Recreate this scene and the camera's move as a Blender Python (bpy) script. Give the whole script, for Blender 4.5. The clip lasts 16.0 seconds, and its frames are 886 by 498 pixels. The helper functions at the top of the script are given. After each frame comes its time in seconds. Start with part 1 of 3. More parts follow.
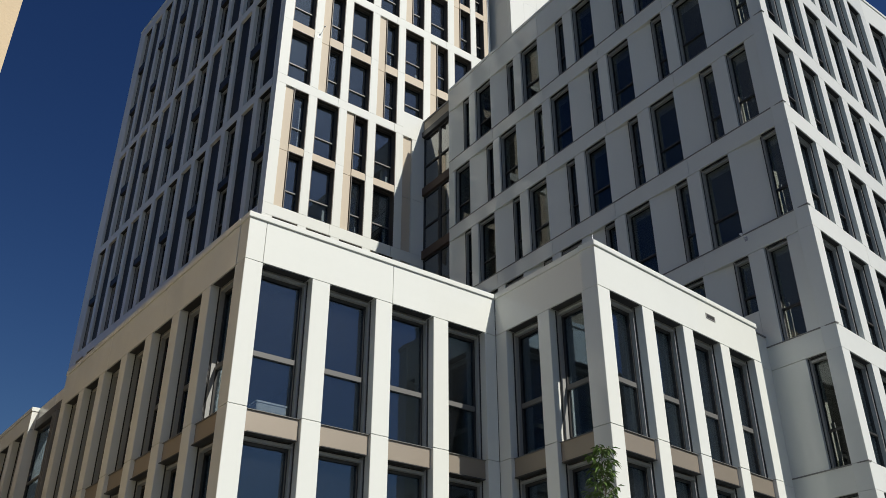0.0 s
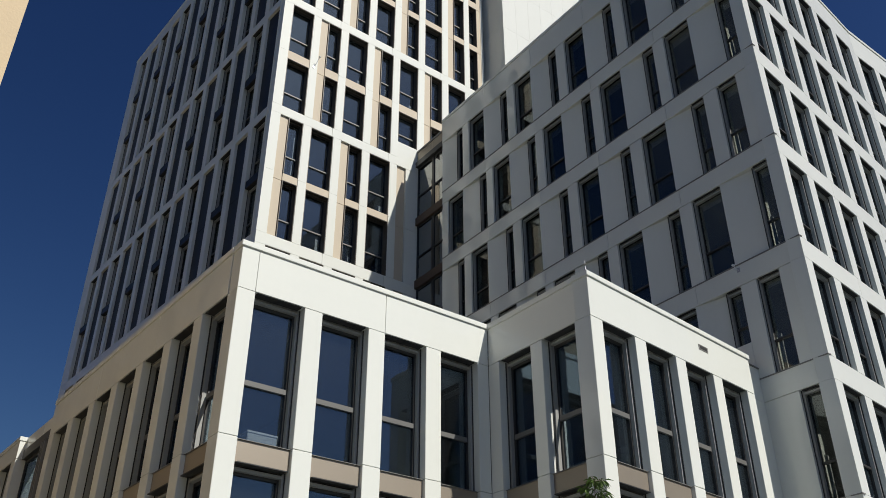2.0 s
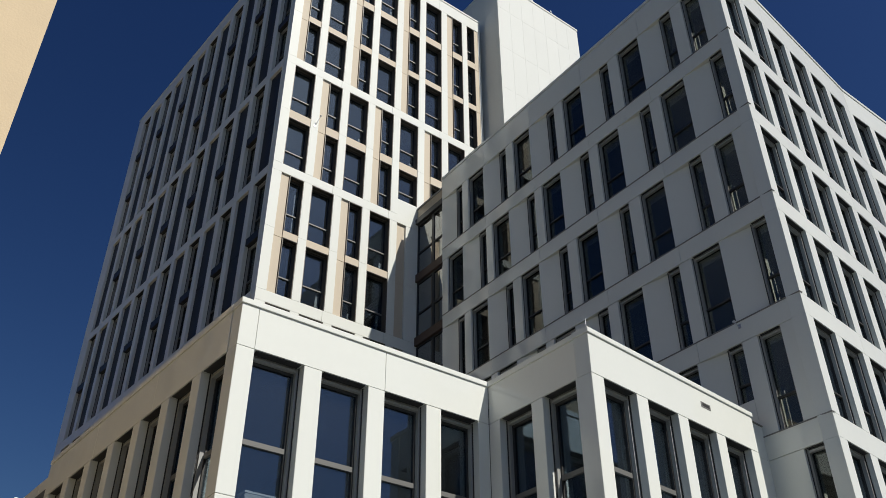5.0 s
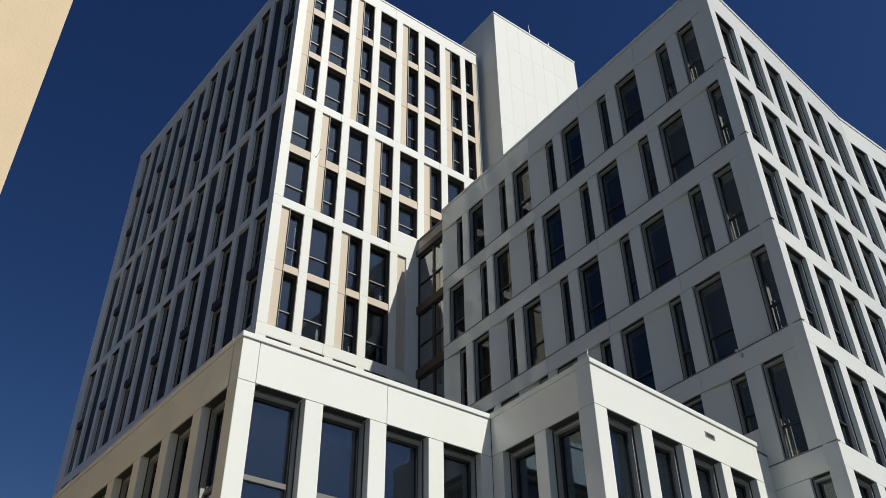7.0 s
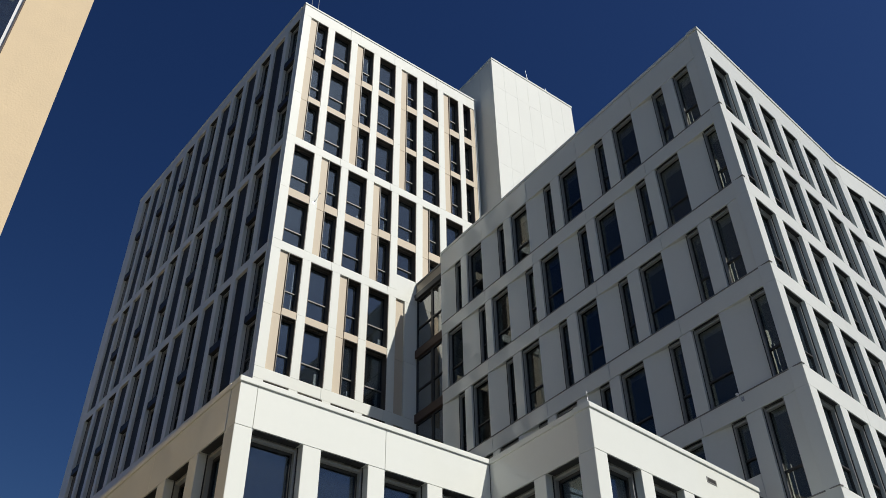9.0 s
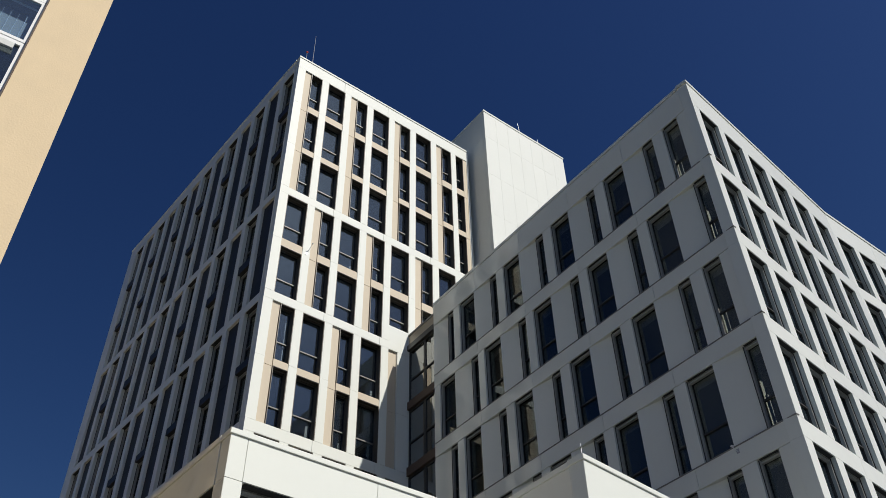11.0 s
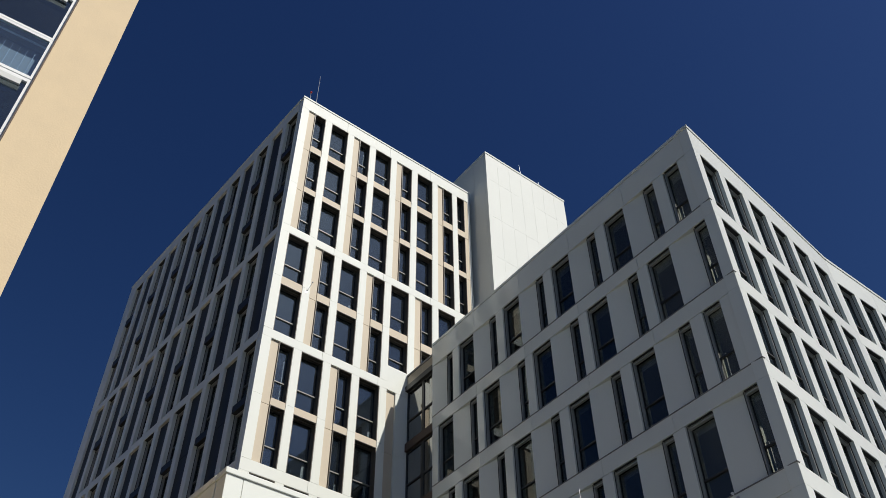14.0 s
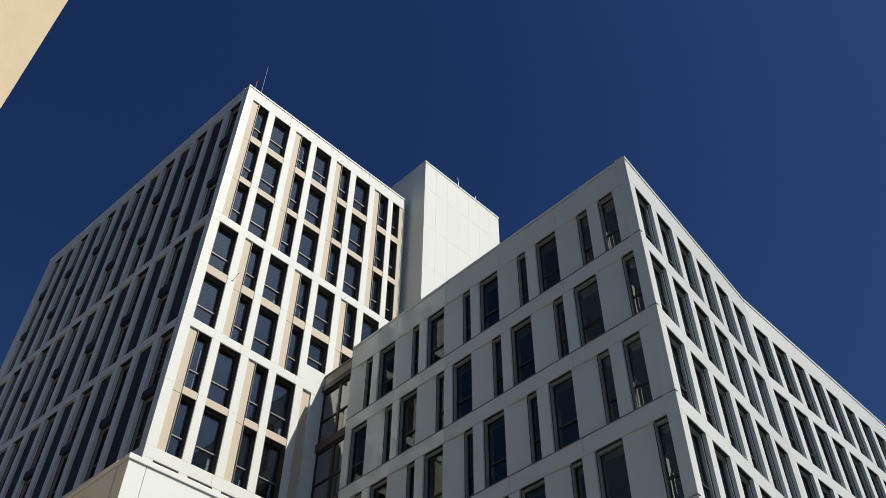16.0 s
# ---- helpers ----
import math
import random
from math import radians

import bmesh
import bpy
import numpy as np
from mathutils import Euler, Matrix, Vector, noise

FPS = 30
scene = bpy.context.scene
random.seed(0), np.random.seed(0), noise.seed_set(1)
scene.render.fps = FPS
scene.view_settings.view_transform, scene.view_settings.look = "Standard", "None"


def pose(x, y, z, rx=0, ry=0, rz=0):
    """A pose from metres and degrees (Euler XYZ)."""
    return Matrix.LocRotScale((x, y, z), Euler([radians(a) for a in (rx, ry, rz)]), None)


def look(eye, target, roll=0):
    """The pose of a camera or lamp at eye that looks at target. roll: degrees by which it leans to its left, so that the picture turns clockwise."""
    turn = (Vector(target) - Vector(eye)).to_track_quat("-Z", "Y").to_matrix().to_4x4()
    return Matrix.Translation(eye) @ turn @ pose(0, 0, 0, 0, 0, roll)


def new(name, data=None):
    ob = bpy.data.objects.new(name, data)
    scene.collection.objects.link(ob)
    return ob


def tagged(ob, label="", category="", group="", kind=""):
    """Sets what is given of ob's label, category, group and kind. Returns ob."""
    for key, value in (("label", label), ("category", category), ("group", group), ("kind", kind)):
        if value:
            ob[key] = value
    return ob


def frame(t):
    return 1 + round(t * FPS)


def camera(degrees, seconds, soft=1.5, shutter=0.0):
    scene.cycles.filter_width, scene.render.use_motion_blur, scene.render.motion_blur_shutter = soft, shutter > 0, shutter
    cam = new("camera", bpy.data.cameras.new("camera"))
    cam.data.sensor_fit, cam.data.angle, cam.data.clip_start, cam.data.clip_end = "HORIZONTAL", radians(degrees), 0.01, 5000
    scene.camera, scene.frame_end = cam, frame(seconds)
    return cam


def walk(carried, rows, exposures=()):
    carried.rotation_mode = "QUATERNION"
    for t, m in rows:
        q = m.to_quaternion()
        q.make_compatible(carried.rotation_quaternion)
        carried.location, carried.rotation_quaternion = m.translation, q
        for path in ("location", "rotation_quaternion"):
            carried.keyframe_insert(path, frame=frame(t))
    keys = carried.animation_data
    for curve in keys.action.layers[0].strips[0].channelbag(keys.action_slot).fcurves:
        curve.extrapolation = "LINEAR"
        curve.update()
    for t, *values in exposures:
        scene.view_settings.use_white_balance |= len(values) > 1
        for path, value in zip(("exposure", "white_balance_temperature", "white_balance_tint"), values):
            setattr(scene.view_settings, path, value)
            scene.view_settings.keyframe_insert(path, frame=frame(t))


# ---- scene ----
# ---- camera ----
cam = camera(52.584, 16.0, soft=0.8)
PATH = [
    (0, pose(0, 0, 1.6, 119.436, 0.067, -36.752)),
    (0.5, pose(0, 0, 1.6, 119.720, 0.138, -36.923)),
    (1, pose(0, 0, 1.6, 120.127, 0.116, -36.994)),
    (1.5, pose(0, 0, 1.6, 120.752, 0.078, -37.196)),
    (2, pose(0, 0, 1.6, 121.333, 0.048, -37.277)),
    (2.5, pose(0, 0, 1.6, 122.126, -0.034, -37.328)),
    (3, pose(0, 0, 1.6, 122.943, -0.185, -37.369)),
    (3.5, pose(0, 0, 1.6, 123.625, -0.249, -37.422)),
    (4, pose(0, 0, 1.6, 124.086, -0.160, -37.387)),
    (6.5, pose(0, 0, 1.6, 126.428, 0.546, -36.870)),
    (7, pose(0, 0, 1.6, 126.980, 0.610, -36.836)),
    (7.5, pose(0, 0, 1.6, 127.600, 0.720, -36.890)),
    (8, pose(0, 0, 1.6, 128.277, 0.653, -36.916)),
    (8.5, pose(0, 0, 1.6, 129.049, 0.599, -36.856)),
    (9, pose(0, 0, 1.6, 129.760, 0.738, -36.856)),
    (11.5, pose(0, 0, 1.6, 133.763, 0.869, -37.083)),
    (12, pose(0, 0, 1.6, 134.448, 0.612, -36.738)),
    (12.5, pose(0, 0, 1.6, 134.883, 0.491, -36.493)),
    (13, pose(0, 0, 1.6, 135.049, 0.444, -36.735)),
    (13.5, pose(0, 0, 1.6, 135.352, 0.430, -37.130)),
    (14, pose(0, 0, 1.6, 135.562, 0.440, -37.771)),
    (14.5, pose(0, 0, 1.6, 135.765, 0.387, -39.107)),
    (15, pose(0, 0, 1.6, 135.851, 0.226, -40.924)),
    (15.5, pose(0, 0, 1.6, 136.005, -0.186, -43.075)),
    (16, pose(0, 0, 1.6, 136.048, -0.475, -44.992)),
]
walk(cam, PATH)

# ---- light ----
SUN_DIR = Vector((0.2625, -0.86, 1.0)).normalized()
SUN_EL = math.asin(SUN_DIR.z)
SUN_AZ = math.atan2(SUN_DIR.x, SUN_DIR.y)
world = bpy.data.worlds.new("sky")
scene.world = world
world.use_nodes = True
wn = world.node_tree.nodes
sky = wn.new("ShaderNodeTexSky")
sky.sky_type = "NISHITA"
sky.sun_disc = False
sky.sun_elevation = SUN_EL
sky.sun_rotation = SUN_AZ
sky.altitude = 100
sky.air_density = 1.5
sky.dust_density = 1.2
sky.ozone_density = 4.2
deep = wn.new("ShaderNodeHueSaturation")
deep.inputs["Hue"].default_value = 0.511
deep.inputs["Saturation"].default_value = 1.1
wn["Background"].inputs["Strength"].default_value = 0.020
depth = wn.new("ShaderNodeGamma")
depth.inputs["Gamma"].default_value = 1.5
world.node_tree.links.new(sky.outputs[0], depth.inputs["Color"])
world.node_tree.links.new(depth.outputs[0], deep.inputs["Color"])
world.node_tree.links.new(deep.outputs[0], wn["Background"].inputs["Color"])
sun = new("sun", bpy.data.lights.new("sun", "SUN"))
sun.data.energy = 4.6
sun.data.angle = radians(0.53)
sun.data.color = (1.0, 0.957, 0.865)
sun.matrix_basis = look((0, 0, 80), Vector((0, 0, 80)) - SUN_DIR)
scene.view_settings.exposure = 0.0


# ---- materials ----
def material(name, color, rough=0.5, metal=0.0, vary=0.06, scale=0.6, fine=25.0, bump=0.0, spec=0.5, streak=0.0, piece=0.0, coat=0.0):
    """A surface with cloudy variation at two scales, optional rain streaks, relief and a tone of its own for each piece."""
    m = bpy.data.materials.new(name)
    m.use_nodes = True
    n, l = m.node_tree.nodes, m.node_tree.links
    b = n["Principled BSDF"]
    b.inputs["Metallic"].default_value = metal
    b.inputs["Specular IOR Level"].default_value = spec
    pos = n.new("ShaderNodeNewGeometry")
    big = n.new("ShaderNodeTexNoise")
    big.inputs["Scale"].default_value = scale
    big.inputs["Detail"].default_value = 4
    l.new(pos.outputs["Position"], big.inputs["Vector"])
    small = n.new("ShaderNodeTexNoise")
    small.inputs["Scale"].default_value = fine
    small.inputs["Detail"].default_value = 3
    l.new(pos.outputs["Position"], small.inputs["Vector"])
    add = n.new("ShaderNodeMath")
    add.operation = "MULTIPLY_ADD"
    add.inputs[1].default_value = 0.45
    l.new(small.outputs["Fac"], add.inputs[0])
    l.new(big.outputs["Fac"], add.inputs[2])
    last = add
    if streak:
        squash = n.new("ShaderNodeMapping")
        squash.inputs["Scale"].default_value = (5.0, 5.0, 0.35)
        l.new(pos.outputs["Position"], squash.inputs["Vector"])
        rain = n.new("ShaderNodeTexNoise")
        rain.inputs["Scale"].default_value = 1.0
        rain.inputs["Detail"].default_value = 5
        l.new(squash.outputs["Vector"], rain.inputs["Vector"])
        mixin = n.new("ShaderNodeMath")
        mixin.operation = "MULTIPLY_ADD"
        mixin.inputs[1].default_value = streak
        l.new(rain.outputs["Fac"], mixin.inputs[0])
        l.new(last.outputs[0], mixin.inputs[2])
        last = mixin
    if piece:
        info = n.new("ShaderNodeObjectInfo")
        own = n.new("ShaderNodeMath")
        own.operation = "MULTIPLY_ADD"
        own.inputs[1].default_value = piece
        l.new(info.outputs["Random"], own.inputs[0])
        l.new(last.outputs[0], own.inputs[2])
        last = own
    ramp = n.new("ShaderNodeMapRange")
    ramp.inputs["From Min"].default_value = 0.35
    ramp.inputs["From Max"].default_value = 1.1 + streak + piece
    ramp.inputs["To Min"].default_value = 1.0 - vary
    ramp.inputs["To Max"].default_value = 1.0 + vary * 0.6
    l.new(last.outputs[0], ramp.inputs["Value"])
    tone = n.new("ShaderNodeVectorMath")
    tone.operation = "SCALE"
    tone.inputs[0].default_value = color
    l.new(ramp.outputs["Result"], tone.inputs["Scale"])
    l.new(tone.outputs["Vector"], b.inputs["Base Color"])
    gloss = n.new("ShaderNodeMapRange")
    gloss.inputs["To Min"].default_value = max(rough - 0.08, 0.02)
    gloss.inputs["To Max"].default_value = min(rough + 0.1, 1.0)
    l.new(big.outputs["Fac"], gloss.inputs["Value"])
    l.new(gloss.outputs["Result"], b.inputs["Roughness"])
    if coat:
        b.inputs["Coat Weight"].default_value = coat
        b.inputs["Coat Roughness"].default_value = 0.06
        dent = n.new("ShaderNodeTexNoise")
        dent.inputs["Scale"].default_value = 0.75
        dent.inputs["Detail"].default_value = 2
        l.new(pos.outputs["Position"], dent.inputs["Vector"])
        wave = n.new("ShaderNodeBump")
        wave.inputs["Strength"].default_value = 0.35
        wave.inputs["Distance"].default_value = 0.06
        l.new(dent.outputs["Fac"], wave.inputs["Height"])
        l.new(wave.outputs["Normal"], b.inputs["Coat Normal"])
    if bump:
        relief = n.new("ShaderNodeBump")
        relief.inputs["Strength"].default_value = bump
        relief.inputs["Distance"].default_value = 0.01
        l.new(small.outputs["Fac"], relief.inputs["Height"])
        l.new(relief.outputs["Normal"], b.inputs["Normal"])
    return m


def glass_material(name, tint, gloss=0.07, film=0.018, shine_color=(0.60, 0.80, 1.0)):
    """Coated window glass: a mirror that grows towards grazing angles over a clear body, with a thin film of dust and slight waves."""
    m = bpy.data.materials.new(name)
    m.use_nodes = True
    n, l = m.node_tree.nodes, m.node_tree.links
    n.remove(n["Principled BSDF"])
    out = n["Material Output"]
    clear = n.new("ShaderNodeBsdfTransparent")
    clear.inputs["Color"].default_value = (*tint, 1)
    shine = n.new("ShaderNodeBsdfGlossy")
    shine.inputs["Color"].default_value = (*shine_color, 1)
    shine.inputs["Roughness"].default_value = 0.012
    pos = n.new("ShaderNodeNewGeometry")
    warp = n.new("ShaderNodeTexNoise")
    warp.inputs["Scale"].default_value = 0.9
    l.new(pos.outputs["Position"], warp.inputs["Vector"])
    relief = n.new("ShaderNodeBump")
    relief.inputs["Strength"].default_value = 0.05
    relief.inputs["Distance"].default_value = 0.02
    l.new(warp.outputs["Fac"], relief.inputs["Height"])
    l.new(relief.outputs["Normal"], shine.inputs["Normal"])
    facing = n.new("ShaderNodeLayerWeight")
    facing.inputs["Blend"].default_value = 0.5
    power = n.new("ShaderNodeMath")
    power.operation = "POWER"
    power.inputs[1].default_value = 5.0
    l.new(facing.outputs["Facing"], power.inputs[0])
    edge = n.new("ShaderNodeMath")
    edge.operation = "MULTIPLY_ADD"
    edge.inputs[1].default_value = 1.0 - gloss
    edge.inputs[2].default_value = gloss
    l.new(power.outputs[0], edge.inputs[0])
    mix = n.new("ShaderNodeMixShader")
    l.new(edge.outputs[0], mix.inputs[0])
    l.new(clear.outputs[0], mix.inputs[1])
    l.new(shine.outputs[0], mix.inputs[2])
    dust = n.new("ShaderNodeBsdfDiffuse")
    dust.inputs["Color"].default_value = (0.45, 0.48, 0.52, 1)
    smear = n.new("ShaderNodeTexNoise")
    smear.inputs["Scale"].default_value = 0.6
    smear.inputs["Detail"].default_value = 2
    l.new(pos.outputs["Position"], smear.inputs["Vector"])
    amount = n.new("ShaderNodeMath")
    amount.operation = "MULTIPLY"
    amount.inputs[1].default_value = film * 2
    l.new(smear.outputs["Fac"], amount.inputs[0])
    film_mix = n.new("ShaderNodeMixShader")
    l.new(amount.outputs[0], film_mix.inputs[0])
    l.new(mix.outputs[0], film_mix.inputs[1])
    l.new(dust.outputs[0], film_mix.inputs[2])
    l.new(film_mix.outputs[0], out.inputs["Surface"])
    return m


WHITE = material("white_metal_panel", (0.772, 0.79, 0.744), 0.5, spec=0.09, vary=0.05, scale=0.35, fine=9, streak=0.3, piece=0.25, coat=0.75)
BEIGE = material("beige_panel", (0.60, 0.525, 0.42), 0.55, spec=0.1, vary=0.06, scale=0.4, fine=12, piece=0.3)
TAUPE = material("taupe_spandrel", (0.335, 0.29, 0.235), 0.5, metal=0.5, vary=0.05, scale=0.5, fine=14, piece=0.2)
FRAME = material("anthracite_frame", (0.036, 0.035, 0.034), 0.45, vary=0.1, fine=30)
RAIL = material("grey_aluminium", (0.14, 0.139, 0.133), 0.5, vary=0.06, fine=30)
CASING = material("grey_casing", (0.22, 0.215, 0.205), 0.45, vary=0.06, fine=30)
GUIDE = material("light_grey_guide", (0.35, 0.355, 0.345), 0.45, vary=0.06, fine=30)
LINING = material("bronze_lining", (0.085, 0.07, 0.055), 0.5, vary=0.06, fine=30)
CORE = material("white_cladding", (0.73, 0.745, 0.72), 0.55, spec=0.1, vary=0.06, scale=0.3, fine=8, streak=0.4, piece=0.3)
DARK = material("dark_blue_panel", (0.028, 0.029, 0.031), 0.4, spec=0.15, vary=0.15, scale=0.8, fine=15, piece=0.3)
PLASTER = material("cream_plaster", (0.71, 0.565, 0.375), 0.9, vary=0.10, scale=1.6, fine=30, bump=0.3, streak=0.3)
BROWN = material("brown_seal", (0.09, 0.06, 0.045), 0.7, vary=0.1, fine=30)
PVC = material("white_frame", (0.75, 0.76, 0.77), 0.35, vary=0.04, fine=20)
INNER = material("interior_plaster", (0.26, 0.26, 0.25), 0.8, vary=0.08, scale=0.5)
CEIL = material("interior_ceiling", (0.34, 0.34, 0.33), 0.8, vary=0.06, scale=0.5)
ROOFING = material("grey_roofing", (0.052, 0.062, 0.067), 0.9, vary=0.15, scale=0.8, bump=0.4)
PAVING = material("dark_asphalt", (0.044, 0.052, 0.056), 0.85, vary=0.15, scale=0.4, fine=12, bump=0.4)
SLABS = material("light_paving", (0.145, 0.15, 0.145), 0.85, vary=0.15, scale=0.5, fine=12, bump=0.4)
STEEL = material("galvanised_steel", (0.45, 0.46, 0.47), 0.35, metal=0.8, vary=0.1, fine=30)
BLIND = material("blind_fabric", (0.62, 0.63, 0.62), 0.8, vary=0.05, fine=40)
LEAF = material("leaf", (0.11, 0.19, 0.035), 0.5, vary=0.35, scale=3, fine=20, piece=0.3)
BARK = material("bark", (0.14, 0.11, 0.08), 0.9, vary=0.25, scale=4, fine=30, bump=0.8)
GLASS = glass_material("window_glass", (0.50, 0.55, 0.58), 0.10, 0.008)
TINTED = glass_material("tinted_glass", (0.55, 0.57, 0.55), 0.06, 0.008, (0.85, 0.92, 0.95))
LINK_GLASS = glass_material("link_glass", (0.28, 0.28, 0.27), 0.28, 0.01, (0.95, 0.95, 0.92))
CLEAR = glass_material("clear_glass", (0.66, 0.80, 0.92), 0.09, 0.02)


# ---- builders ----
MESHES = {}


def box_mesh(w, d, h, mat, chamfer=0.0):
    """A box about its own centre, shared by all pieces of that size."""
    key = (round(w, 3), round(d, 3), round(h, 3), mat.name, chamfer)
    if key not in MESHES:
        bm = bmesh.new()
        bmesh.ops.create_cube(bm, size=1)
        bmesh.ops.scale(bm, vec=(w, d, h), verts=bm.verts)
        if chamfer:
            bmesh.ops.bevel(bm, geom=list(bm.edges), offset=chamfer, segments=1, affect="EDGES")
        me = bpy.data.meshes.new("piece")
        bm.to_mesh(me)
        bm.free()
        me.materials.append(mat)
        MESHES[key] = me
    return MESHES[key]


def joined(name, boxes, mat):
    """One mesh of several boxes (x0, x1, y0, y1, z0, z1)."""
    key = (name, tuple(round(v, 3) for b in boxes for v in b), mat.name)
    if key not in MESHES:
        bm = bmesh.new()
        for x0, x1, y0, y1, z0, z1 in boxes:
            m = Matrix.Translation(((x0 + x1) / 2, (y0 + y1) / 2, (z0 + z1) / 2)) @ Matrix.Diagonal((x1 - x0, y1 - y0, z1 - z0, 1))
            bmesh.ops.create_cube(bm, size=1, matrix=m)
        me = bpy.data.meshes.new(name)
        bm.to_mesh(me)
        bm.free()
        me.materials.append(mat)
        MESHES[key] = me
    return MESHES[key]


def hang(ob, parent):
    """Make ob, whose matrix_basis is its place in the world, a part of parent."""
    ob.parent = parent
    ob.matrix_parent_inverse = parent_world(parent).inverted()
    return ob


def parent_world(ob):
    if ob.parent:
        return parent_world(ob.parent) @ ob.matrix_parent_inverse @ ob.matrix_basis
    return ob.matrix_basis.copy()


def thing(name, place, label, category, group=""):
    ob = new(name)
    ob.empty_display_size = 0.5
    ob.matrix_basis = Matrix.Translation(place)
    return tagged(ob, label, category, group)


def part(name, bm, mat, parent, label=""):
    me = bpy.data.meshes.new(name)
    bm.to_mesh(me)
    bm.free()
    me.materials.append(mat)
    ob = new(name, me)
    if parent:
        hang(ob, parent)
    return tagged(ob, label)


def prism(name, points, z0, z1, mat, parent, label=""):
    """An upright block over a footprint given counterclockwise."""
    bm = bmesh.new()
    low = [bm.verts.new((x, y, z0)) for x, y in points]
    top = [bm.verts.new((x, y, z1)) for x, y in points]
    bm.faces.new(top)
    bm.faces.new(low[::-1])
    for i in range(len(points)):
        j = (i + 1) % len(points)
        bm.faces.new((low[i], low[j], top[j], top[i]))
    return part(name, bm, mat, parent, label)


class Facade:
    """A wall plane: u runs along it from its corner, depth goes inwards, z is height. A mirrored one runs to the left of its corner."""

    def __init__(self, root, corner, azimuth, mirrored=False):
        a = radians(azimuth)
        self.root, self.mirrored = root, mirrored
        d = Vector((math.sin(a), math.cos(a), 0))
        x = -d if mirrored else d
        y = Vector((-x.y, x.x, 0))
        self.frame = Matrix(((x.x, y.x, 0, corner[0]), (x.y, y.y, 0, corner[1]), (0, 0, 1, 0), (0, 0, 0, 1)))

    def at(self, u, depth, z):
        return self.frame @ Matrix.Translation((-u if self.mirrored else u, depth, z))

    def box(self, name, u0, u1, d0, d1, z0, z1, mat, parent=None, chamfer=0.0, label=""):
        ob = new(name, box_mesh(u1 - u0, d1 - d0, z1 - z0, mat, chamfer))
        ob.matrix_basis = self.at((u0 + u1) / 2, (d0 + d1) / 2, (z0 + z1) / 2)
        hang(ob, parent or self.root)
        if name == "pane":
            ob.visible_shadow = False
        return tagged(ob, label) if label else ob

    def window(self, u0, u1, z0, z1, depth, rail=0.35, head=0.14, bar=0.07, rails=True, sill=True, pane=None, railmat=None, thick=0.028, casing=0.0, lining=0.0, curtain=0.0, guide=None):
        """Frame with head box, one rail, panes above and below it, and a sill."""
        w, h = u1 - u0, z1 - z0
        x0, x1, t = -w / 2, w / 2, bar
        frame = joined("window", [(x0, x0 + t, 0, 0.1, 0, h), (x1 - t, x1, 0, 0.1, 0, h), (x0 + t, x1 - t, 0, 0.1, 0, t), (x0 + t, x1 - t, 0, 0.1, h - head, h)], FRAME)
        win = new("window", frame)
        win.matrix_basis = self.at((u0 + u1) / 2, depth, z0)
        hang(win, self.root)
        if casing:
            c = casing
            ring = joined("casing", [(x0, x0 + c, -0.1, 0, 0, h), (x1 - c, x1, -0.1, 0, 0, h), (x0 + c, x1 - c, -0.1, 0, h - 0.05 - c, h - 0.05)], guide or GUIDE)
            cas = new("casing", ring)
            cas.matrix_basis = win.matrix_basis
            hang(cas, win)
            # dark jamb strips drawn in for the shade between reveal and casing
            g0, g1 = -0.13, -0.104
            gap = new("gasket", joined("gasket", [(x0, x0 + 0.014, g0, g1, 0, h), (x1 - 0.014, x1, g0, g1, 0, h)], FRAME))
            gap.matrix_basis = win.matrix_basis
            hang(gap, win)
            # dark plate under the head, put in for the slot's shadow
            slot = new("head_slot", joined("head_slot", [(x0 + c, x1 - c, 0.03 - depth, -0.102, h - 0.02, h)], FRAME))
            slot.matrix_basis = win.matrix_basis
            hang(slot, win)
        if lining:
            c = lining
            ring = joined("lining", [(x0, x0 + c, 0.012 - depth, 0, 0, h), (x1 - c, x1, 0.012 - depth, 0, 0, h), (x0 + c, x1 - c, 0.012 - depth, 0, h - c, h)], LINING)
            lin = new("lining", ring)
            lin.matrix_basis = win.matrix_basis
            hang(lin, win)
        zr = z0 + h * rail
        if rails:
            self.box("rail", u0 + t, u1 - t, depth - 0.015, depth + 0.06, zr - thick, zr + thick, railmat or RAIL, win)
            self.box("pane", u0 + t, u1 - t, depth + 0.04, depth + 0.06, z0 + t, zr - thick, pane or GLASS, win)
            self.box("pane", u0 + t, u1 - t, depth + 0.04, depth + 0.06, zr + thick, z1 - head, pane or GLASS, win)
        else:
            self.box("pane", u0 + t, u1 - t, depth + 0.04, depth + 0.06, z0 + t, z1 - head, pane or GLASS, win)
        if curtain:
            side = u1 - t - 0.02
            self.box("curtain", side - 0.16 * w, side, depth + 0.13, depth + 0.16, z0 + t, z0 + h * curtain, BLIND, win)
        if sill:
            self.box("sill", u0 + 0.01, u1 - 0.01, depth - 0.16, depth - 0.004, z0 + 0.002, z0 + 0.03, RAIL, win)
        return win

    def band(self, z0, z1, u_start, u_end, step, depth, mat=None, out=0.0, chamfer=0.006):
        """A belt of panels with open joints."""
        n = max(1, round((u_end - u_start) / step))
        w = (u_end - u_start) / n
        for i in range(n):
            self.box("band_panel", u_start + i * w + 0.0045, u_start + (i + 1) * w - 0.0045, out, depth, z0, z1, mat or WHITE, chamfer=chamfer)

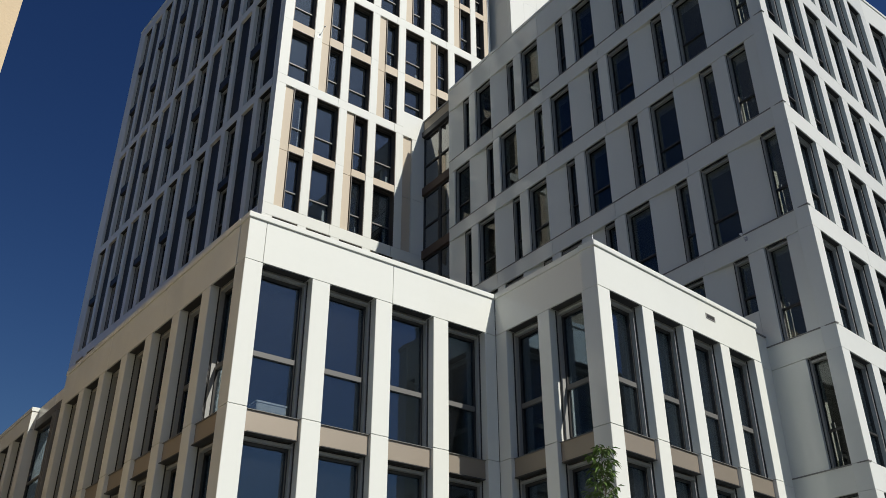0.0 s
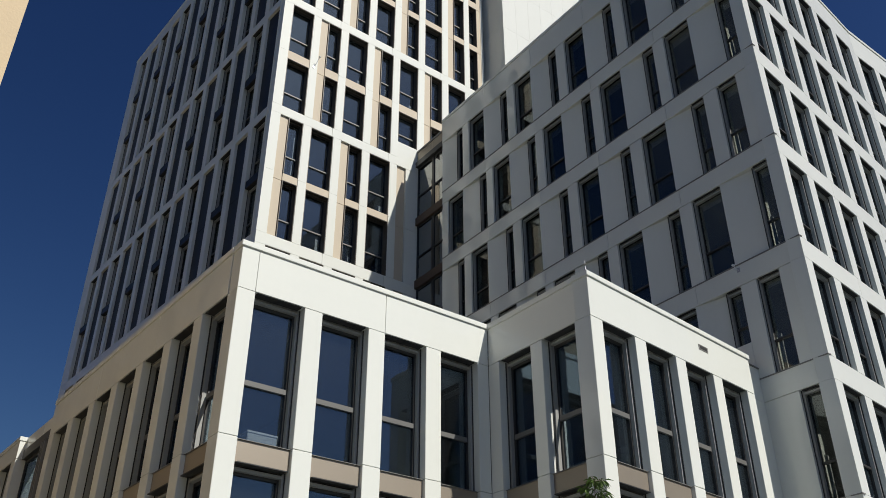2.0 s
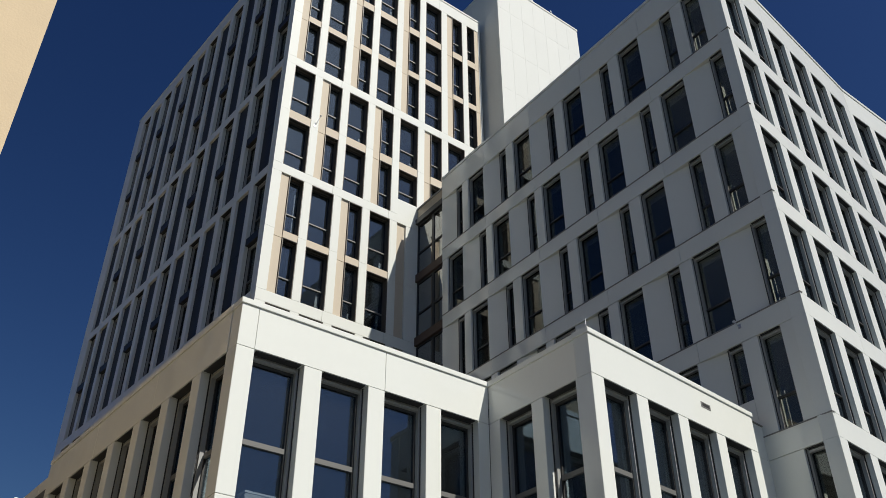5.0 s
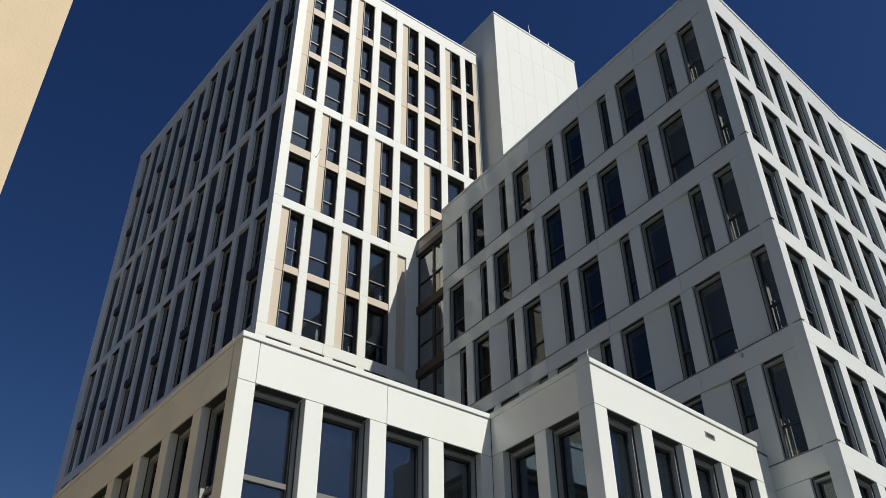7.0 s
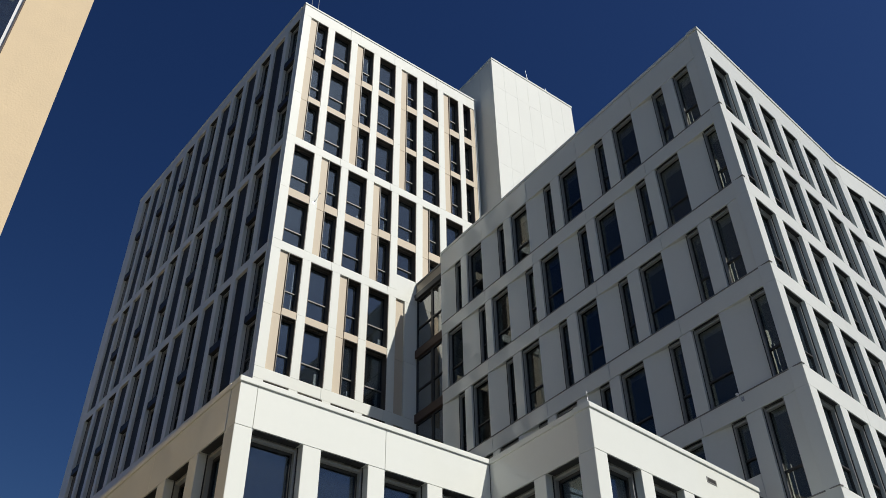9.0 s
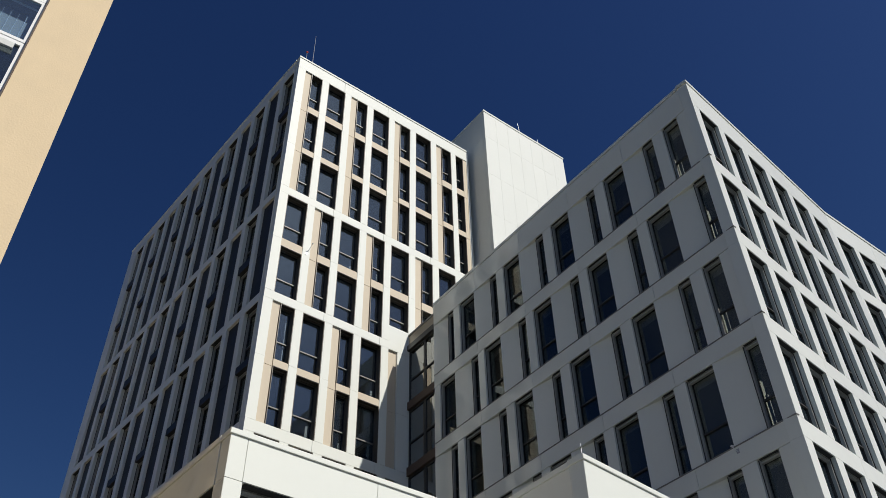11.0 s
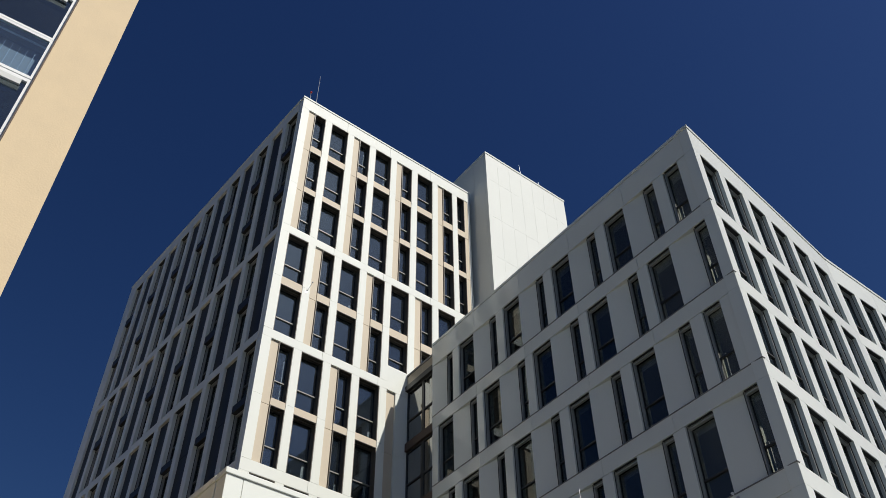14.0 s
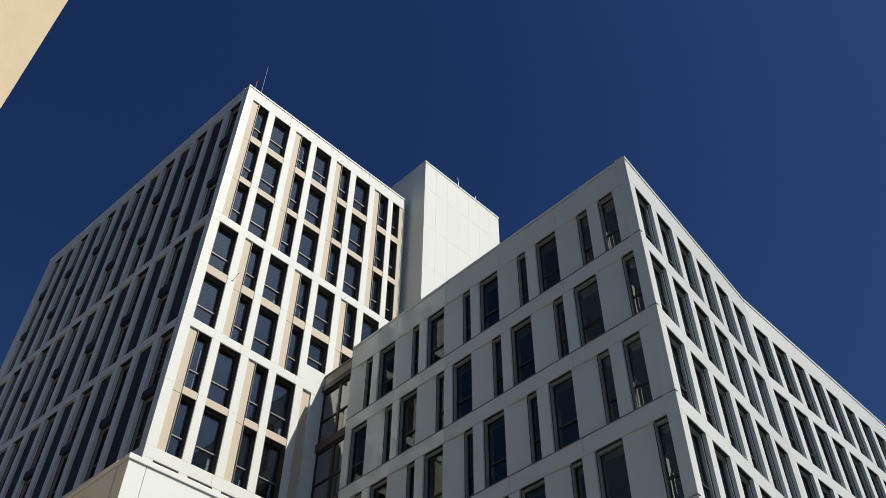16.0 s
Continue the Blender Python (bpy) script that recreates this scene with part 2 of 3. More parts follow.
    def wedge(self, name, u0, u1, recess, depth, z0, z1, mat):
        """A panel whose face turns inwards towards its low-u end."""
        w, h = u1 - u0, z1 - z0
        key = ("wedge", round(w, 3), round(recess, 3), round(h, 3), mat.name)
        if key not in MESHES:
            bm = bmesh.new()
            ring = [(-w / 2, 0.0), (w / 2, recess), (w / 2, depth), (-w / 2, depth)]
            low = [bm.verts.new((x, y, -h / 2)) for x, y in ring]
            top = [bm.verts.new((x, y, h / 2)) for x, y in ring]
            bm.faces.new(top)
            bm.faces.new(low[::-1])
            for i in range(4):
                j = (i + 1) % 4
                bm.faces.new((low[i], low[j], top[j], top[i]))
            me = bpy.data.meshes.new(name)
            bm.to_mesh(me)
            bm.free()
            me.materials.append(mat)
            MESHES[key] = me
        ob = new(name, MESHES[key])
        ob.matrix_basis = self.at((u0 + u1) / 2, 0.0, (z0 + z1) / 2)
        return hang(ob, self.root)

# ---- ground ----
bm = bmesh.new()
bmesh.ops.create_grid(bm, x_segments=4, y_segments=4, size=2500)
tagged(part("ground", bm, PAVING, None), "grey paved ground around the office buildings", "ground", kind="structure")

# out of view; a pale slab added to bounce sunlight onto the lower walls
tagged(prism("pavement", [(-2, -16), (62, -16), (62, 40), (-2, 40)], 0.0, 0.1, SLABS, None), "unseen light grey pavement, added to bounce light onto the buildings", "pavement", kind="structure")

# ---- plan ----
POD = (6.38, 15.30)
PRO = (13.04, 11.85)
TOW = (12.21, 28.20)
RBC = (19.60, 10.22)


def along(corner, azimuth, u, inward=0.0):
    """The plan point u along a wall and that far behind its right-hand side."""
    a = radians(azimuth)
    return corner[0] + math.sin(a) * u + math.cos(a) * inward, corner[1] + math.cos(a) * u - math.sin(a) * inward


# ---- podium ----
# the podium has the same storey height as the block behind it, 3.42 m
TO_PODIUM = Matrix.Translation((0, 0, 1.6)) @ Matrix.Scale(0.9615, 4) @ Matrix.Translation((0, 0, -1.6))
podium = thing("podium_building", (9.5, 20, 0), "low white panelled office podium with tall windows", "building")
SILLS = [7.38, 3.82, 0.26]
HEADS = [10.49, 6.93, 3.37]


def podium_side(wall, openings, length, start=0.0):
    edges = [start] + [e for o in openings for e in o] + [length]
    piers = list(zip(edges[0::2], edges[1::2]))
    for a, b in piers:
        if b - a < 0.03:
            continue
        for z0, z1 in ((7.385, 10.482), (3.825, 7.375), (0.0, 3.815)):
            wall.box("pier", a + 0.002, b - 0.002, 0, 0.46 if a < 0.43 or b > length - 0.01 else 0.6, z0, z1, WHITE, chamfer=0.008)
    for a, b in openings:
        for s, h in zip(SILLS, HEADS):
            wall.window(a + 0.002, b - 0.002, s, h, 0.33, rail=0.40, head=0.17, bar=0.1, thick=0.055, casing=0.06)
        for h, s in ((6.93, 7.376), (3.37, 3.816)):
            wall.box("spandrel", a + 0.002, b - 0.002, 0.10, 0.34, h + 0.002, s - 0.01, TAUPE, chamfer=0.005)
            wall.box("spandrel_sill", a + 0.002, b - 0.002, 0.07, 0.31, s - 0.009, s + 0.002, CASING)


def bays(first, pitch, width, count):
    return [(first + pitch * i, first + pitch * i + width) for i in range(count)]


front = Facade(podium, POD, 90)
podium_side(front, [(0.41, 1.58), (2.02, 3.20), (3.64, 4.79), (5.22, 6.32)], 6.66)
side = Facade(podium, POD, -1.44, True)
podium_side(side, bays(0.42, 1.593, 1.17, 7), 11.58, start=0.424)
pros = Facade(podium, PRO, 0, True)
podium_side(pros, [(0.40, 1.56), (1.95, 3.06)], 3.45, start=0.424)
prof = Facade(podium, PRO, 84.47)
podium_side(prof, [(0.42, 1.58), (2.0, 3.17), (3.58, 4.76), (5.16, 6.33)], 6.70)
for wall, a, b, step in ((front, 0.404, 3.64, 3.3), (front, 3.64, 6.655, 3.1), (front, 0.0, 0.404, 0.4), (side, 0.434, 11.58, 3.2), (pros, 0.43, 3.45, 3.1), (prof, 0.0, 6.70, 7)):
    wall.band(10.49, 11.46, a, b, step, 0.42)
for wall, a, b in ((front, -0.03, 6.63), (side, 0.40, 11.6), (pros, 0.40, 3.48), (prof, -0.03, 6.725)):
    wall.box("coping", a, b, -0.035, 0.43, 11.462, 11.60, WHITE, chamfer=0.012)
vent = prof.box("vent", 4.28, 4.68, -0.012, 0.03, 11.02, 11.16, CASING)
prof.box("opening", 4.32, 4.64, -0.014, 0.02, 11.045, 11.135, FRAME, vent)
# narrow recessed strip between the podium front and the block
for z0, z1 in ((0.0, 3.815), (3.825, 7.375), (7.385, 10.482), (10.49, 11.44)):
    prof.box("return_panel", 6.706, 7.45, 0.135, 0.4, z0, z1, WHITE)
prof.box("flashing", 6.73, 7.45, 0.10, 0.4, 11.445, 11.475, CASING)
FOOT = [(POD[0] + 0.36, POD[1] + 0.36), (PRO[0] + 0.36, POD[1] + 0.36), (PRO[0] + 0.36, PRO[1] + 0.40), (20.2, 12.85), (20.2, 27.6), (6.5, 27.6)]
for z in (0.05, 3.42, 6.98, 10.56):
    prism("floor_slab", FOOT, z, z + 0.30, CEIL, podium)
prism("roof", FOOT, 10.9, 11.1, ROOFING, podium)
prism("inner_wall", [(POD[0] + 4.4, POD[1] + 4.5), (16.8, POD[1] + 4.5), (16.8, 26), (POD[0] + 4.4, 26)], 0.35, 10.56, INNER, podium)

# recessed glazed joint and the far white wing
for z0, z1 in ((0.3, 3.6), (3.9, 7.1), (7.4, 10.45)):
    for a, b in ((11.62, 12.05), (12.07, 12.5), (12.52, 14.15)):
        side.window(a, b, z0, z1, 0.14, rail=0.45, head=0.08, bar=0.08)
for a, b in ((11.6, 12.5), (12.51, 14.18)):
    side.box("joint_fascia", a, b, 0.06, 0.5, 10.78, 11.2, WHITE, chamfer=0.006)
for u in (11.74, 11.90, 12.06):
    fin = side.box("fin", u, u + 0.035, -0.05, 0.13, 3.9, 10.46, CASING)
    for z in (4.9, 6.2, 8.3, 9.5):
        side.box("tie", u + 0.037, u + 0.123, 0.0, 0.04, z, z + 0.05, FRAME, fin)
side.box("joint_inner_wall", 11.6, 14.16, 1.3, 1.5, 0.3, 10.5, INNER)
side.box("joint_beam", 11.6, 14.18, 0.02, 0.5, 10.47, 10.775, FRAME)
wing = thing("wing_building", (10, 34, 0), "white panelled low wing with lit end face", "building")
wside = Facade(wing, along(POD, -1.44, 14.2, -0.15), -1.44, True)
podium_side(wside, bays(0.45, 1.6, 1.17, 6), 9.95)
wside.band(10.49, 11.06, 0, 9.95, 3.2, 0.42)
wside.box("coping", -0.02, 9.97, -0.03, 0.43, 11.063, 11.2, WHITE, chamfer=0.01)
wside.box("end_wall", 0.0, 0.3, 0.43, 4.5, 0, 11.1, WHITE)
wside.box("back_wall", 0.31, 9.9, 3.5, 3.7, 0, 11.0, INNER)
wside.box("roof", 0.31, 9.9, 0.44, 4.5, 10.8, 11.0, ROOFING)

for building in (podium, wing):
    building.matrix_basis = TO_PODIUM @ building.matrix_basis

# ---- tower ----
tower = thing("tower_building", (17, 36, 0), "tall white gridded office tower with beige panels", "building")
GROUPS = [[(40.71, 43.58), (37.27, 40.22), (33.95, 36.87)], [(30.56, 33.46), (27.27, 30.08)], [(23.84, 26.80), (20.68, 23.48)], [(17.2, 20.15), (13.9, 16.8)]]
BELTS = [(43.58, 44.46), (33.46, 33.95), (26.80, 27.27), (20.15, 20.68), (13.3, 13.9)]


chance = random.Random(11)


def tower_side(wall, openings, length, kinds, start=0.0, panel=BEIGE, spandrel=BEIGE):
    edges = [start] + [e for o in openings for e in o] + [length]
    for g, rows in enumerate(GROUPS):
        top, low = rows[0][1], rows[-1][0]
        for a, b in zip(edges[0::2], edges[1::2]):
            mid = rows[0][0] - 0.08
            if len(rows) == 3:
                cuts = [low, rows[1][0] - 0.15, rows[0][0] - 0.15, top]
            else:
                cuts = [low, mid, top]
            for z0, z1 in zip(cuts, cuts[1:]):
                wall.box("pier", a + 0.002, b - 0.002, 0, 0.40, z0 + 0.004, z1 - 0.004, WHITE)
        for i, (a, b) in enumerate(openings):
            kind = kinds(g, i)
            w0 = a + 0.42 if kind == "panel" else a
            w1 = b
            if kind == "blank":
                for r, (z0, z1) in enumerate(rows):
                    below = rows[r + 1][1] if r + 1 < len(rows) else z0
                    wall.box("panel", a + 0.002, a + 0.50, 0.09, 0.38, below + 0.006, z1 - 0.01, panel)
                    wall.box("panel", a + 0.505, b - 0.002, 0.0, 0.34, below + 0.006, z1 - 0.01, WHITE)
                continue
            if kind == "dark":
                for r, (z0, z1) in enumerate(rows):
                    below = rows[r + 1][1] if r + 1 < len(rows) else z0
                    wall.box("dark_panel", a + 0.002, b - 0.002, 0.13, 0.36, below + 0.012, z1 - 0.004, DARK, chamfer=0.006)
                continue
            if kind == "edge":
                w1 = b - 0.27
                for r, (z0, z1) in enumerate(rows):
                    below = rows[r + 1][1] if r + 1 < len(rows) else z0
                    wall.box("panel", w1 + 0.004, b - 0.002, 0.03, 0.34, below + 0.006, z1 - 0.02, panel)
            if kind == "panel":
                for r, (z0, z1) in enumerate(rows):
                    below = rows[r + 1][1] if r + 1 < len(rows) else z0
                    wall.box("panel", a + 0.002, w0 - 0.004, 0.08, 0.36, below + 0.006, z1 - 0.02, panel)
            for r, (z0, z1) in enumerate(rows):
                if kind == "short" and r == 1:
                    wall.box("panel", w0 + 0.002, w1 - 0.002, 0.02, 0.34, z0 + 0.004, z0 + 0.95, WHITE)
                    z0 += 0.96
                wall.window(w0 + 0.002, w1 - 0.002, z0 + 0.002, z1 - 0.002, 0.28 if wall is tfront else 0.31, rail=0.36, head=0.12, bar=0.06, casing=0.045, lining=0.03 if wall is tfront else 0.0, guide=LINING if wall is tfront else None, pane=GLASS if wall is tfront else TINTED, curtain=chance.choice((0.2, 0.3, 0.45, 0.8)) if chance.random() < 0.34 else 0.0)
                if r + 1 < len(rows):
                    wall.box("spandrel", w0 + 0.002, w1 - 0.002, 0.03, 0.3, rows[r + 1][1] + 0.002, z0 - 0.002, spandrel)
    for z0, z1 in BELTS:
        wall.band(z0, z1, start if start < 0.1 else start + 0.004, length, 3.06, 0.40 if wall is tfront else 0.62)
    wall.box("coping", start - 0.02, length + 0.02, -0.03, 0.41, 44.462, 44.58, WHITE)


TOPEN = bays(0.46, 1.53, 1.13, 7) + [(11.12, 11.98)]
tfront = Facade(tower, TOW, 90)


def front_kind(g, i):
    if i == 7:
        return "edge" if g == 0 else "window"
    if g >= 2 and i == 4:
        return "blank"
    if g == 1 and i == 4:
        return "short"
    return "panel" if (i + g) % 2 == 0 else "window"


tower_side(tfront, TOPEN, 12.14, front_kind)
tleft = Facade(tower, TOW, -3.0, True)
tower_side(tleft, bays(0.45, 1.53, 1.13, 13), 21.0, lambda g, i: "dark" if (i + g) % 2 == 1 else "window", start=0.404, spandrel=DARK)
TFOOT = [(TOW[0] + 0.34, TOW[1] + 0.34), (24.3, TOW[1] + 0.34), (24.3, 48.8), (TOW[0] - 0.72, 48.8)]
for z in (13.4, 16.85, 20.25, 23.52, 26.95, 30.15, 33.6, 36.92, 40.3, 43.7):
    prism("floor_slab", TFOOT, z, z + 0.25, CEIL, tower)
prism("roof", TFOOT, 44.1, 44.3, ROOFING, tower)
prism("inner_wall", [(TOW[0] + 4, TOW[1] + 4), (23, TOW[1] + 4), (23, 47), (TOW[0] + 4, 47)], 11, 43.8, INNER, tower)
prism("end_wall", [(24.0, TOW[1] + 0.42), (24.3, TOW[1] + 0.42), (24.3, 48.8), (24.0, 48.8)], 11, 44.0, WHITE, tower)
prism("back_wall", [(11.6, 48.85), (24.3, 48.85), (24.3, 49.1), (11.6, 49.1)], 0, 44.3, WHITE, tower)

# ---- stair core ----
core = thing("stair_core", (28, 31, 0), "plain white clad stair core above the roofs", "building")
cfront = Facade(core, (24.65, 26.78), 90)
cleft = Facade(core, (24.65, 26.78), 0, True)
LIFTS = [0.0, 11.0, 14.4, 17.8, 21.2, 24.6, 28.0, 31.4, 34.8, 38.2, 41.6, 45.0, 47.45]
for i in range(7):
    for z0, z1 in zip(LIFTS, LIFTS[1:]):
        cfront.box("panel", i * 0.994 + 0.003, (i + 1) * 0.994 - 0.003, 0, 0.2, z0 + 0.003, z1 - 0.003, CORE)
for i in range(5):
    for z0, z1 in zip(LIFTS, LIFTS[1:]):
        cleft.box("panel", (0.204 if i == 0 else i * 1.2) + 0.003, (i + 1) * 1.2 - 0.003, 0, 0.2, z0 + 0.003, z1 - 0.003, CORE)
prism("inner_wall", [(24.87, 27.0), (31.6, 27.0), (31.6, 32.7), (24.87, 32.7)], 0, 47.4, INNER, core)
cfront.box("coping", -0.03, 6.99, -0.03, 6.0, 47.46, 47.6, WHITE)

# ---- right block ----
block = thing("office_block", (30, 18, 0), "white office block with staggered dark windows", "building")
RD = Facade(block, RBC, 0.86, True)
RF = Facade(block, RBC, 83.75)
FOLD = along(RBC, 83.75, 10.1)
RG = Facade(block, FOLD, 90)
STOREY = 3.42
ROWS = [(24.47 - STOREY * k, 27.25 - STOREY * k) for k in range(8)]
DLEN = 15.85


def row_openings(k):
    if k % 2 == 0:
        o = [(0.80, 1.52), (2.03, 2.58)]
        for j in range(4):
            o.append((3.60 + 3.08 * j, 4.66 + 3.08 * j))
            o.append((5.17 + 3.06 * j, 5.67 + 3.06 * j))
        return [p for p in o if p[1] < 15.3]
    o = [(0.42, 0.98)]
    for j in range(5):
        o.append((2.06 + 3.08 * j, 3.13 + 3.08 * j))
        o.append((3.61 + 3.06 * j, 4.13 + 3.06 * j))
    return [p for p in o if p[1] < 15.6]


for k, (z0, z1) in enumerate(ROWS):
    if z1 < 1:
        continue
    z0 = max(z0, 0.0)
    opens = row_openings(k) if k < 5 else [(0.42, 0.98)]
    edges = [0.404] + [e for o in opens for e in o] + [DLEN]
    for a, b in zip(edges[0::2], edges[1::2]):
        if 0.9 < b - a < 1.2:
            RD.wedge("panel", a + 0.002, b - 0.002, 0.15, 0.55, z0 + 0.012, z1 - 0.006, WHITE)
        elif b - a > 0.03:
            RD.box("panel", a + (0.016 if a < 0.41 else 0.003), b - 0.003, 0, 0.4 if a < 0.5 else 0.55, z0 + 0.014, z1 - 0.006, WHITE, chamfer=0.006)
    for a, b in opens:
        low = z0
        if k == 4 and 2 < a < 2.1:
            low = 11.87
            RD.box("panel", a + 0.002, b - 0.002, 0.0, 0.38, z0 + 0.004, low - 0.002, WHITE)
        RD.window(a + 0.002, b - 0.002, low + 0.002, z1 - 0.002, 0.20, rail=0.34, head=0.08, bar=0.06, railmat=FRAME, sill=False, casing=0.06, pane=TINTED, curtain=0.42 if a < 0.9 else 0.0)
    top = ROWS[k - 1][0] if k else 28.45
    RD.band(z1 + 0.004, top - 0.018, 0.404, DLEN, 3.09, 0.75, out=-0.012)
    for i in range(5):
        RD.box("drip_sill", 0.41 + 3.09 * i if i else -0.02, 0.40 + 3.09 * (i + 1), -0.03, 0.1, z0 - 0.016, z0 + 0.010, CASING)
    for wall, length in ((RF, 10.1), (RG, 23.0)):
        op = bays(0.42, 1.6, 1.18, 6) if wall is RF else [(0.22, 1.42)] + bays(1.80, 1.57, 1.17, 13)
        edges = [0.0] + [e for o in op for e in o] + [length]
        for a, b in zip(edges[0::2], edges[1::2]):
            wall.box("pier", a + 0.002, b - 0.002, 0, 0.4, z0 + 0.004, z1 - 0.004, WHITE)
        for a, b in op:
            wall.window(a + 0.002, b - 0.002, z0 + 0.002, z1 - 0.002, 0.26, rail=0.34, head=0.1, bar=0.06, railmat=FRAME, casing=0.05)
        wall.band(z1, top, 0.0, length, 3.2 if wall is RG else 3.37, 0.4)
RD.box("coping", 0.38, DLEN, -0.03, 0.41, 28.455, 28.59, WHITE)
RF.box("coping", -0.03, 10.1, -0.03, 0.41, 28.455, 28.59, WHITE)
RG.box("coping", 0.0, 23.0, -0.03, 0.41, 28.455, 28.59, WHITE)
BFOOT = [(RBC[0] + 0.36, RBC[1] + 0.40), (FOLD[0], FOLD[1] + 0.36), (FOLD[0] + 22.9, FOLD[1] + 0.36), (FOLD[0] + 22.9, 26.0), (RBC[0] + 0.60, 26.0)]
for k in range(8):
    z = 27.45 - STOREY * k
    prism("floor_slab", BFOOT, z, z + 0.3, CEIL, block)
prism("roof", BFOOT, 28.0, 28.2, ROOFING, block)
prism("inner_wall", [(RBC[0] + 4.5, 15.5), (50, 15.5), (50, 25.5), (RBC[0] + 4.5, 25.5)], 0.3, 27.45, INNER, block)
prism("back_wall", [(RBC[0] + 0.4, 26.02), (53, 26.02), (53, 26.3), (RBC[0] + 0.4, 26.3)], 0, 28.3, WHITE, block)
prism("end_wall", [(52.6, 11.8), (53, 11.8), (53, 26), (52.6, 26)], 0, 28.3, WHITE, block)

# ---- glazed link ----
link = thing("glazed_link", (20.5, 27, 0), "dark framed glazed link between the buildings", "building")
LK = Facade(link, (19.92, 26.10), 0.86, True)
for k in range(5):
    top = 27.1 - 3.3 * k
    for a, b in ((0.02, 0.86), (0.88, 2.1)):
        LK.window(a, b, top - 2.85, top, 0.04, rail=0.42, head=0.06, bar=0.06, sill=False, railmat=FRAME, pane=LINK_GLASS)
    LK.box("band_panel", 0.0, 2.25, -0.06, 0.3, top - 3.27, top - 2.86, BROWN)
    LK.box("floor_slab", 0.0, 2.05, 0.35, 3.0, top - 3.25, top - 2.95, CEIL)
for a, b in ((0.0, 0.86), (0.87, 2.2)):
    LK.box("fascia", a, b, 0.0, 0.3, 27.42, 28.0, TAUPE)
LK.box("gutter", -0.02, 2.3, -0.1, 0.3, 27.11, 27.4, FRAME)
LK.box("coping", 0.0, 2.1, -0.04, 2.5, 28.01, 28.1, CASING)
LK.box("back_wall", 0.0, 2.05, 3.0, 3.2, 8, 28.0, INNER)

# ---- cream building ----
cream = thing("cream_building", (-6, 18, 0), "cream plastered residential building with white framed glazing", "building")
CR = Facade(cream, (0.88, 11.8), 94)
prism("wall", [along((0.88, 11.8), 94, -1.02), (0.88, 11.8), (0.88, 13.4), (-0.1, 13.4)], 0, 30.0, PLASTER, cream)
for k in range(10):
    z = 0.89 + 2.95 * k
    for j in range(4):
        u1 = -1.05 - 2.3 * j
        u0 = u1 - 2.22
        low = joined("balustrade", [(0, 2.22, 0.1, 0.16, 0, 0.07), (0, 2.22, 0.1, 0.16, 1.26, 1.33), (0, 0.07, 0.1, 0.16, 0.07, 1.26), (2.15, 2.22, 0.1, 0.16, 0.07, 1.26)], PVC)
        bal = new("balustrade", low)
        bal.matrix_basis = CR.at(u0, 0.0, z + 0.02)
        hang(bal, cream)
        CR.box("pane", u0 + 0.07, u1 - 0.07, 0.12, 0.14, z + 0.09, z + 1.28, CLEAR, bal)
        for q in range(14):
            x = u0 + 0.19 + 0.14 * q
            CR.box("bar", x, x + 0.008, 0.3, 0.308, z + 0.12, z + 1.0, STEEL, bal)
        CR.box("handrail", u0 + 0.1, u1 - 0.1, 0.29, 0.33, z + 1.295, z + 1.31, PVC, bal)
        CR.box("kick_panel", u0 + 0.1, u1 - 0.1, 0.335, 0.35, z + 0.1, z + 0.86, CASING, bal)
        win = new("window", joined("window", [(0, 0.07, 0.1, 0.2, 0, 1.58), (2.15, 2.22, 0.1, 0.2, 0, 1.58), (0.07, 2.15, 0.1, 0.2, 0, 0.06), (0.07, 2.15, 0.1, 0.2, 1.5, 1.58)], PVC))
        win.matrix_basis = CR.at(u0, 0.0, z + 1.36)
        hang(win, cream)
        CR.box("pane", u0 + 0.07, u1 - 0.07, 0.14, 0.16, z + 1.42, z + 2.86, GLASS, win)
        CR.box("blind", u0 + 0.1, u1 - 0.16, 0.05, 0.095, z + 2.66, z + 2.80, BLIND, win)
CR.box("joint", -1.048, -1.022, 0.02, 0.2, 0.3, 29.8, BROWN)
CR.box("back_wall", -10.4, -1.05, 1.6, 1.8, 0, 30, INNER)
for k in range(11):
    CR.box("floor_slab", -10.4, -1.05, 0.35, 1.58, 0.59 + 2.95 * k, 0.87 + 2.95 * k, CEIL)


# unseen low extension, added to bounce warm light onto the podium side
prism("bounce_wall", [(-0.1, 13.42), (0.88, 13.42), (0.88, 27), (-0.1, 27)], 0, 13.5, PLASTER, cream)
prism("back_wall", [(-10, 13.9), (-0.15, 13.9), (-0.15, 14.2), (-10, 14.2)], 0, 30.0, PLASTER, cream)
prism("roof", [(-10, 12.6), (-0.15, 12.6), (-0.15, 13.8), (-10, 13.8)], 29.8, 30.0, ROOFING, cream)

